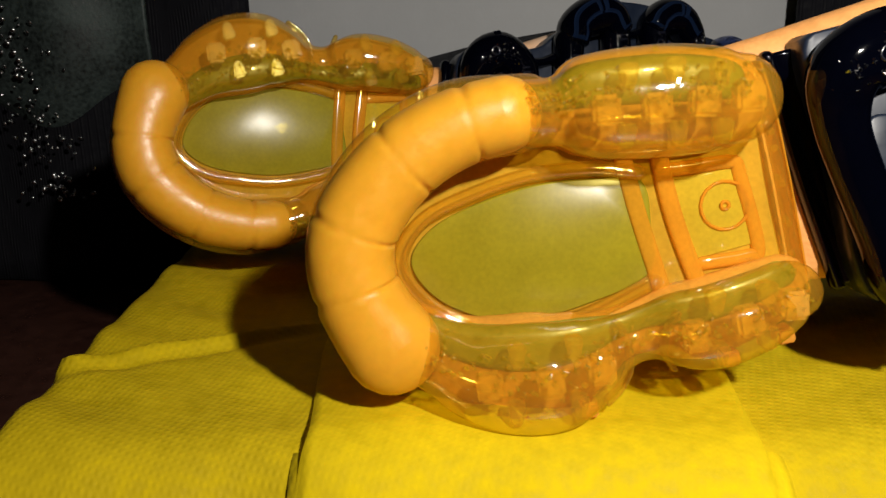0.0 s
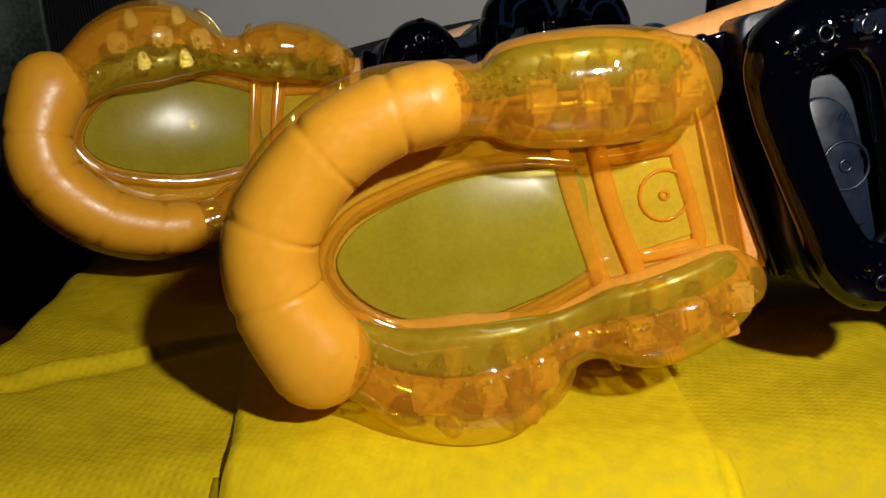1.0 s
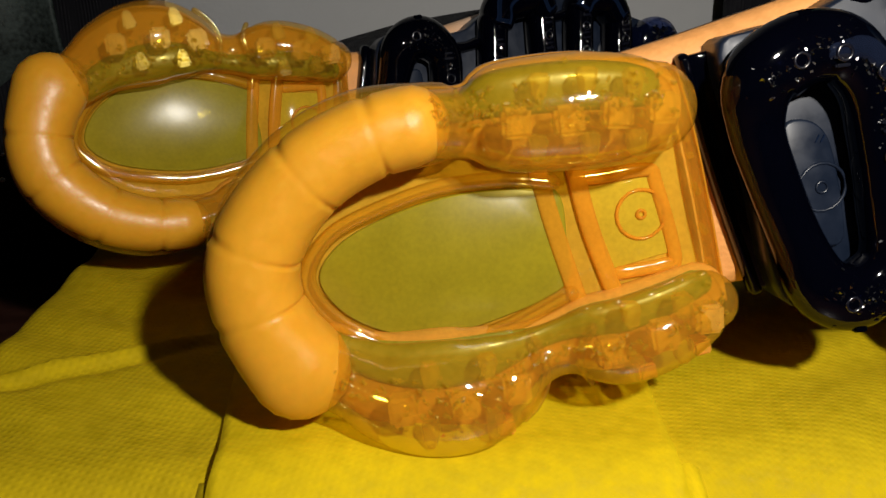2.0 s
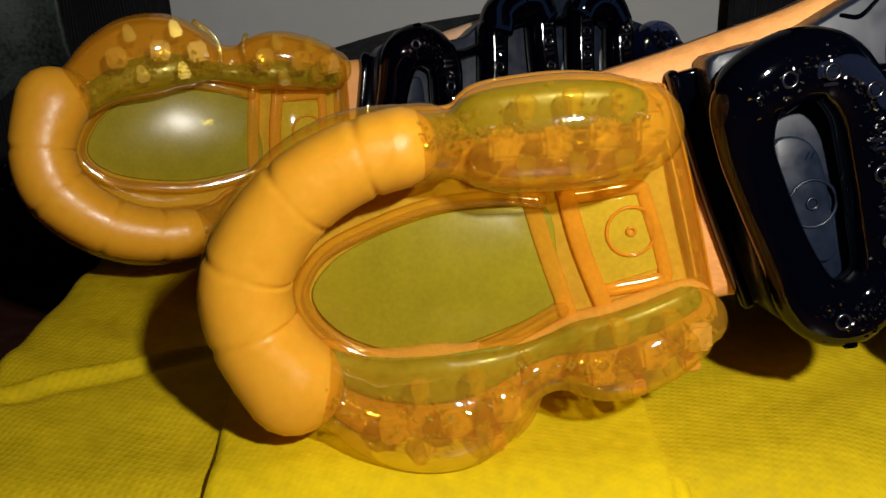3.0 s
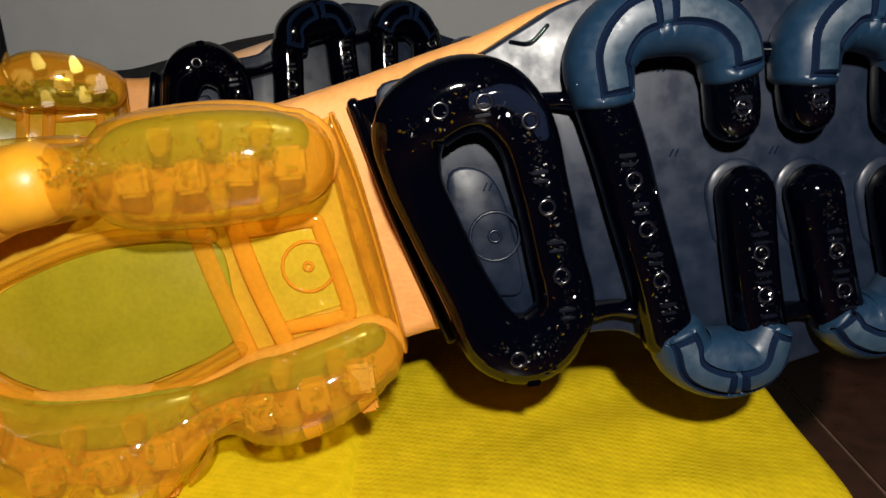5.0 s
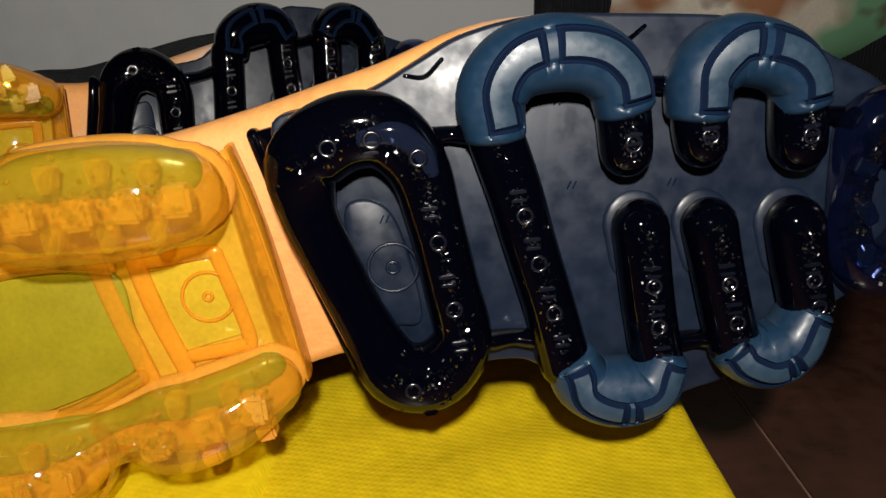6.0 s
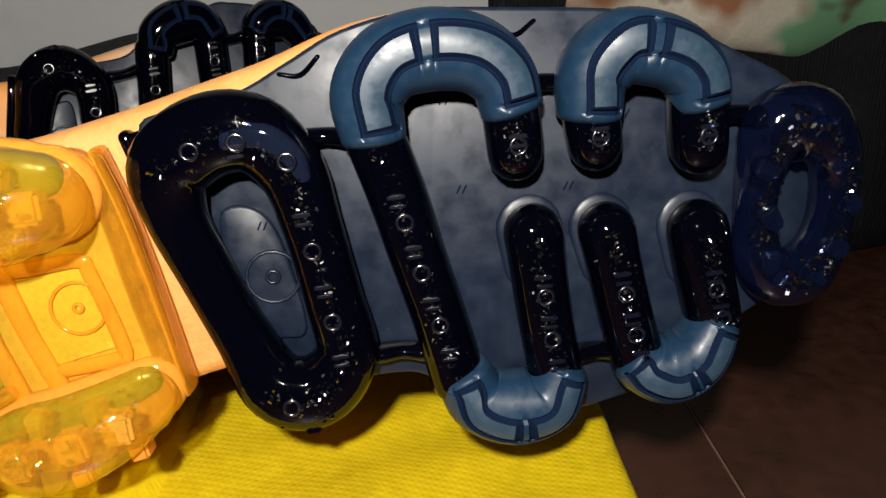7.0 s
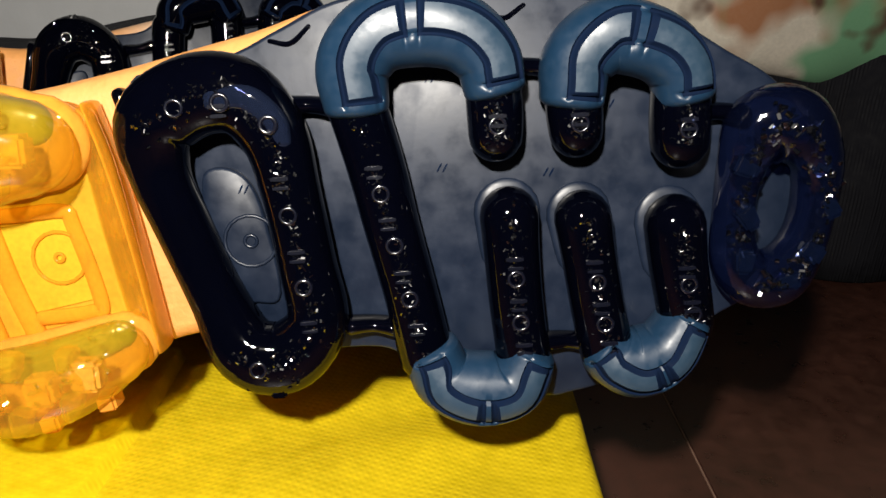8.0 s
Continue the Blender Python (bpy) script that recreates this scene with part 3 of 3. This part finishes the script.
    for rows in ([(43.6, 22.6), (45.9, 19), (47.2, 12), (45, 6), (41.5, 2)], [(58.5, 25), (55.8, 20), (55.4, 15), (58, 11)]):
        part("pod_rim", so.tube([(a, b, 0.9, 11.5) for a, b in rows], 5, 2, 12, 4), ORANGE_CLEAR, air[1])
    part("tube_wall", so.tube([(20, 75, 9.6, 15), (4, 72.6, 10.8, 15), (-8.2, 66, 11.4, 15), (-17.6, 56.2, 11.6, 15), (-23.2, 44.5, 11.4, 15), (-22.6, 33, 11.2, 14), (-18, 23, 10.6, 14), (-10, 15.5, 10, 14)], -2, 2.2), ORANGE_CLEAR, shoe)
    cap_rows = [(14.5, 74.6, 9.3, 22.5), (4, 71.6, 9.6, 23), (-7.6, 65.2, 10.1, 23.5), (-16.8, 55.7, 10.5, 23.5), (-22.6, 44.5, 10.9, 23.5), (-22.3, 33.6, 10.8, 23),
                (-18.4, 24.8, 11.2, 22.5), (-13.2, 17.2, 12.2, 22)]
    fine = so.even(cap_rows, 0.45)
    marks = (0.10, 0.33, 0.59, 0.79)
    for k, row in enumerate(fine):
        d = min(abs(k / (len(fine) - 1) - f) for f in marks) * (len(fine) - 1) * 0.45
        dent = math.exp(-(d / 1.0) ** 2)
        row[2] -= 0.7 * dent
        row[3] -= 0.09 * dent
    part("heel_cap", so.tube(fine, -2, 2.3, 36, 1), ORANGE_MATT, shoe, "frosted opaque orange curved heel cap with moulded creases")

    # forefoot: smoked plate, dark tubes, frosted blue pods and a clear toe
    fore = part("forefoot_plate", so.slab(FORE_OUTLINE, -10.8, 1.5, 1.0), NAVY_PLATE, shoe, "smoked grey blue translucent forefoot plate")
    part("edge_strip", so.tube([(83.5, 89, 1.6, -6), (92.6, 62, 1.6, -6), (105.8, 29, 1.6, -6)], -12, 3), NAVY_CLEAR, fore)
    part("skirt", so.slab([(83, 89.5), (92, 62), (105.5, 29), (116, 31), (104, 62), (97, 93)], -10.9, -6.5, 1.0, False), NAVY_CLEAR, fore)
    bridge = part("bridge", so.tube([(110.5, 90, 2.6, 15.5), (117.7, 90.6, 3.0, 15.7), (123.4, 86.2, 2.8, 15.5), (125.2, 82, 2.2, 15.0)], 10, 2.6), NAVY_GLASS, fore, "lighter clear blue strip on the ring tube")
    for a, b in ((112.6, 89.6), (122.6, 85.4)):
        part("raised_ring", so.ring(a, b, 15.5, 1.7, 0.5), NAVY_STUD, bridge)
    ring_rows = [(97, 84, 9.0, 15), (106, 90.5, 9.0, 15.2), (115.5, 90.2, 8.5, 15), (122.5, 82.6, 7.4, 15), (126.2, 70, 6.6, 14.5), (129.8, 54, 6.6, 14.5), (132.2, 40, 7.2, 14.5),
                 (125, 31.2, 8.6, 15), (115.8, 33, 8.2, 15), (109.4, 44, 6.4, 12.5), (101.6, 61, 6.3, 11.5), (97, 73, 6.8, 12.5)]
    ring = part("tube", so.tube(ring_rows, 0, 2.2, closed=True), NAVY_CLEAR, shoe, "glossy black navy ring tube")
    part("relief", so.chips(ring_rows[:9], 520, 3, 0.5), NAVY_FACET, ring, "tiny glossy facets added for glints")["kind"] = "stuff"
    for a, b in ((124, 24.2), (118, 25.8)):
        part("nub", so.block(a, b, 9.5, (3.6, 3.4, 6), 4), NAVY_CLEAR, ring)
    part("window", so.slab([(105.5, 72.5), (113, 73.5), (118.5, 66), (123, 45), (117.5, 42.5), (112, 43.5), (106.5, 60)], 1.4, 3.0, 0.8), NAVY_PLATE, fore)
    for r in (6.0, 1.4):
        part("raised_ring", so.ring(116.2, 57.5, 3.0, r, 0.45), NAVY_PLATE, fore)
    runs = ([(139.5, 92, 6.6, 13.5), (144.7, 77, 6.5, 14), (148.8, 63, 6.3, 14), (153.4, 48, 6.2, 14), (157.5, 33, 6.4, 14)],
            [(169.6, 97, 6.2, 13), (170.6, 89, 6.2, 14), (171, 84.5, 6.0, 14)],
            [(175.1, 66.5, 6.7, 14), (176.2, 58, 6.4, 14), (178, 46, 6.3, 14), (180.5, 33, 6.3, 14)],
            [(187, 97, 6.2, 13), (188, 90, 6.2, 14), (188.6, 86, 5.9, 14)],
            [(211, 97, 6.4, 13), (211.4, 90, 6.6, 14), (211.8, 85, 6.4, 14)],
            [(191.8, 66.5, 6.5, 14), (193.8, 58, 6.2, 14), (196.8, 46, 6.2, 14), (200, 35, 6.3, 14)],
            [(212.8, 66, 6.9, 14), (214.4, 57.5, 6.6, 14), (216.8, 48, 6.4, 14), (218, 43, 6.4, 13)])
    studs_on = [(ring, [(124.8, 74, 14.8), (126.6, 66, 14.6), (128.4, 58, 14.6), (130, 50, 14.6), (131.2, 42, 14.6), (120, 30.6, 15.2), (112, 88.8, 15.2), (103, 88, 15.2)])]
    for rows in runs:
        tube = part("tube", so.tube(rows, 0, 2.2, 22, 6), NAVY_CLEAR, shoe, "glossy black navy air tube")
        part("relief", so.chips(rows, 46 * len(rows), len(studs_on), 0.45), NAVY_FACET, tube, "tiny glossy facets added for glints")["kind"] = "stuff"
        line = glide(rows, 5)
        studs_on.append((tube, [tuple(line[k][[0, 1, 3]]) for k in range(5, len(line) - 2, 2)]))
    for k in (2, 5, 6):
        (a, b, r, h), (a2, b2, r2, h2) = runs[k][0], runs[k][1]
        part("collar", so.tube([(a, b, r + 1.1, 3.0), (a2, b2, r2 + 0.7, 2.8)], 0, 2.6, 22, 3), NAVY_PLATE, fore, "raised collar round the tube end")
    for tube, spots in studs_on:
        for i, (a, b, w) in enumerate(spots):
            if i % 2:
                part("raised_ring", so.ring(a, b, w - 0.05, 1.7, 0.42), NAVY_STUD, tube)
            else:
                part("bar", so.block(a, b, w - 0.1, (3.8, 1.0, 1.3), 6), NAVY_STUD, tube)
                part("bar", so.block(a + 0.3, b - 2.0, w - 0.1, (3.4, 0.8, 1.3), 6), NAVY_STUD, tube)
    pods = (([(140.4, 89.2, 7.1, 16), (139.6, 98, 8.1, 16.5), (144.3, 104.6, 8.4, 17), (153, 107.0, 8.7, 17), (162, 105.8, 8.2, 17), (168, 101, 7.4, 16.5), (170.2, 94.6, 6.8, 16)],
             ((0.03, 0.47), (0.54, 0.97)), (1.6, 1.9), 3.4),
            ([(187, 92.8, 7.0, 16), (187.6, 101, 7.8, 16.5), (192.9, 106.2, 8.2, 17), (199, 106.4, 8.0, 17), (205.7, 104.2, 7.6, 16.5), (210, 100, 7.0, 16), (211.6, 94.6, 6.4, 15.5)],
             ((0.03, 0.50), (0.58, 0.97)), (1.6, 1.9), 3.3),
            ([(159, 34, 6.4, 15.5), (162.2, 27.8, 7.6, 16.5), (170.3, 25.2, 8.6, 17), (178.4, 27.2, 7.8, 16.5), (182, 34.6, 6.0, 15.5)],
             ((0.02, 0.50), (0.58, 0.98)), (1.0, -2.8), 2.8),
            ([(198.3, 37, 5.8, 15), (201.4, 34.3, 7.2, 16), (207.2, 33, 8.2, 16.5), (213.6, 36.4, 7.4, 16), (217.6, 44.2, 5.8, 15)],
             ((0.02, 0.50), (0.58, 0.98)), (1.0, -2.2), 2.8))
    body_mat, pad_mat = (NAVY_CLEAR, NAVY_CLEAR) if mirrored else (BLUE_MATT, BLUE_PAD_SHEEN)
    for rows, spans, shift, half in pods:
        body, groove, *pads = so.pod(rows, spans, shift, half)
        pod = part("pod", body, body_mat, shoe, "glossy black navy pod" if mirrored else "frosted steel blue curved rubber pod")
        # Groove faces are coloured dark for the shade down in them.
        part("groove", groove, BLUE_DARK, pod, "sunken groove round the pads, its shade put into the colour")
        for bm in pads:
            part("pad", bm, pad_mat, pod)
    for a, b, da in ((130, 88.8, 5), (178.4, 99, 5), (145, 38.4, 5), (191, 36, 5), (221, 91, 5)):
        part("link", so.tube([(a - da, b, 2.3, 8), (a, b + 0.4, 2.0, 7), (a + da, b, 2.3, 8)], 0, 2, 12, 3), NAVY_CLEAR, shoe)
    toe_rows = [(227.5, 59, 5.4, 13), (226.2, 69, 4.4, 12), (226.6, 80, 5.2, 13), (229.4, 88.2, 8.2, 15), (236.4, 88.8, 8.8, 16), (242.8, 82, 5.8, 14), (244, 72, 4.6, 13),
                (242.4, 62, 5.0, 13), (238, 55.2, 6.8, 14), (231.4, 54, 6.4, 14)]
    part("toe_tube", so.tube(toe_rows,
                             0, 2.2, closed=True), TOE_CLEAR, shoe, "clear indigo plastic toe tube")
    part("relief", so.chips(toe_rows,
                            260, 8, 0.8), NAVY_FACET, shoe, "clear indigo facets")["kind"] = "stuff"
    toe_line = loop_glide([row[:2] for row in toe_rows], 2)
    for i, (a, b) in enumerate(toe_line[::2]):
        part("block", so.block(a + math.sin(i * 2.3), b, 11.9 + 0.7 * math.sin(i * 1.9), (4.6, 5.6, 4.0), 35 * i, 0.6), TOE_BLOCK, shoe)
    part("chevron", so.tube([(167, 112.5, 0.6, 2.0), (171.5, 109.5, 0.7, 2.0), (176, 112.5, 0.6, 2.0)], 0), NAVY_CLEAR, fore)
    part("mark", so.tube([(120.5, 102.5, 0.6, 2.0), (125, 102.2, 0.7, 2.0), (129, 106, 0.6, 2.0)], 0), NAVY_CLEAR, fore)
    for a, b in ((155.5, 96), (159, 76), (183.5, 76), (114, 69.5), (196, 92), (216, 103)):
        for d in (0, 1.3):
            part("tick", so.block(a + d, b, 1.6 if a > 120 else 3.1, (0.35, 2.2, 0.3), -25), BLUE_DARK, fore)

    # foam midsole, white trim and the knitted upper behind
    body = [(101, 101), (115, 105.5), (134, 113), (151, 116), (171, 116), (196, 113), (222, 103.5), (240, 90), (244, 74), (240, 56), (222, 42), (203, 29), (185, 25),
            (146, 27), (107, 29), (80, 22), (54, 18), (30, 6), (5, 8), (-15, 9), (-26, 22), (-30, 40), (-26, 58), (-12, 74), (10, 80), (52, 87), (79, 94)]
    part("midsole", so.slab(shrink(body, 0.3), -24, -10.9, 6.0), PEACH, shoe, "pale orange foam midsole")
    part("trim", so.slab(shrink(body, 0.8), -28, -24.2, 1.0), WHITE_TRIM, shoe, "off-white trim line")
    bm = bmesh.new()
    rings = []
    base = loop_glide(body)
    for k in range(9):
        f = k / 8
        w = -28 - 62 * f
        ring_pts = []
        for a, b in base:
            floor_b = 20 + 0.02 * a
            ring_pts.append(bm.verts.new(so.at(100 + (a - 100) * (0.97 - 0.28 * f ** 2), floor_b + (b - floor_b) * (0.95 - 0.45 * f ** 1.3) - 8 * f, w)))
        rings.append(ring_pts)
    for p, q in zip(rings, rings[1:]):
        for i in range(len(p)):
            j = (i + 1) % len(p)
            bm.faces.new((p[i], p[j], q[j], q[i]))
    bm.faces.new(rings[0])
    bm.faces.new(rings[-1])
    part("upper", bm, BLACK_KNIT, shoe, "black knitted shoe upper")
    shoe.matrix_world = m
    return shoe


running_shoe(False, pose(0, 0.2125, 0.010, -8), "running shoe on its side, clear orange heel and navy sole pods")
running_shoe(True, pose(-0.1025, 0.333, 0.0967, -13, -10.3, 22), "second running shoe lying behind, same orange heel and dark sole")


# ---- behind the shoes ----
def hanging(name, mat, x0, x1, z0, z1, y, deep, folds, label, category, lobes=0.0):
    """A hanging or folded cloth: a grid with folds and a thickness."""
    bm = bmesh.new()
    nx, nz = 90, 60
    grid = []
    for i in range(nx + 1):
        row = []
        for k in range(nz + 1):
            x, f = x0 + (x1 - x0) * i / nx, k / nz
            low = z0 + lobes * (0.5 + 0.5 * math.sin((x - x0) / (x1 - x0) * 6.5 + 2.2)) + 0.3 * lobes * noise.noise((x * 25, 1, 1))
            z = low + (z1 - low) * f
            yy = y + deep * (0.6 * math.sin(x * folds) + noise.noise((x * 22, 0.7, z * 12)))
            if lobes:
                yy += 0.03 * (1 - math.sqrt(max(0, 1 - (1 - min(1, f * 5)) ** 2)))
            row.append(bm.verts.new((x, yy, z)))
        grid.append(row)
    for p, q in zip(grid, grid[1:]):
        for k in range(nz):
            bm.faces.new((p[k], q[k], q[k + 1], p[k + 1]))
    ob = part(name, bm, mat, None)
    mod = ob.modifiers.new("thickness", "SOLIDIFY")
    mod.thickness = 0.003
    return tagged(ob, label, category)


hanging("dark_curtain", DARK_CLOTH, -0.60, -0.118, -0.058, 0.9, 0.515, 0.006, 60, "black cloth hanging against the wall", "curtain")
hanging("dark_curtain", DARK_CLOTH, 0.20, 0.85, -0.058, 0.9, 0.515, 0.006, 55, "black cloth hanging against the wall", "curtain")
hanging("blanket", BLANKET, 0.243, 0.75, 0.060, 0.37, 0.500, 0.010, 32, "cream blanket with brown and green floral print", "blanket", 0.02)


def sequin_bag():
    """A dark bag with a grey green printed panel and sequins."""
    bag = hanging("sequinned_bag", TEAL_CLOTH, -0.284, -0.174, 0.029, 0.316, 0.501, 0.004, 90, "dark grey green bag sewn with silver sequins", "bag", 0.03)
    bm = bmesh.new()
    rng = random.Random(5)
    for _ in range(150):
        x, z = -0.246 + rng.gauss(0, 0.011), rng.uniform(0.0, 0.125)
        x += 0.25 * (0.06 - z)
        c, r = Vector((x, 0.4925, z)), rng.uniform(0.0008, 0.002)
        n = Vector((rng.gauss(0, 0.5), -1, rng.gauss(0, 0.5))).normalized()
        u = n.orthogonal().normalized()
        v = n.cross(u)
        ring = [bm.verts.new(c + r * (math.cos(k * 1.0472) * u + math.sin(k * 1.0472) * v)) for k in range(6)]
        back = [bm.verts.new(p.co - n * 0.0004) for p in ring]
        bm.faces.new(ring)
        bm.faces.new(back[::-1])
        for k in range(6):
            bm.faces.new((ring[k], back[k], back[(k + 1) % 6], ring[(k + 1) % 6]))
    ob = part("sequins", bm, SEQUIN, bag, "silver sequins")
    ob["kind"] = "stuff"


sequin_bag()
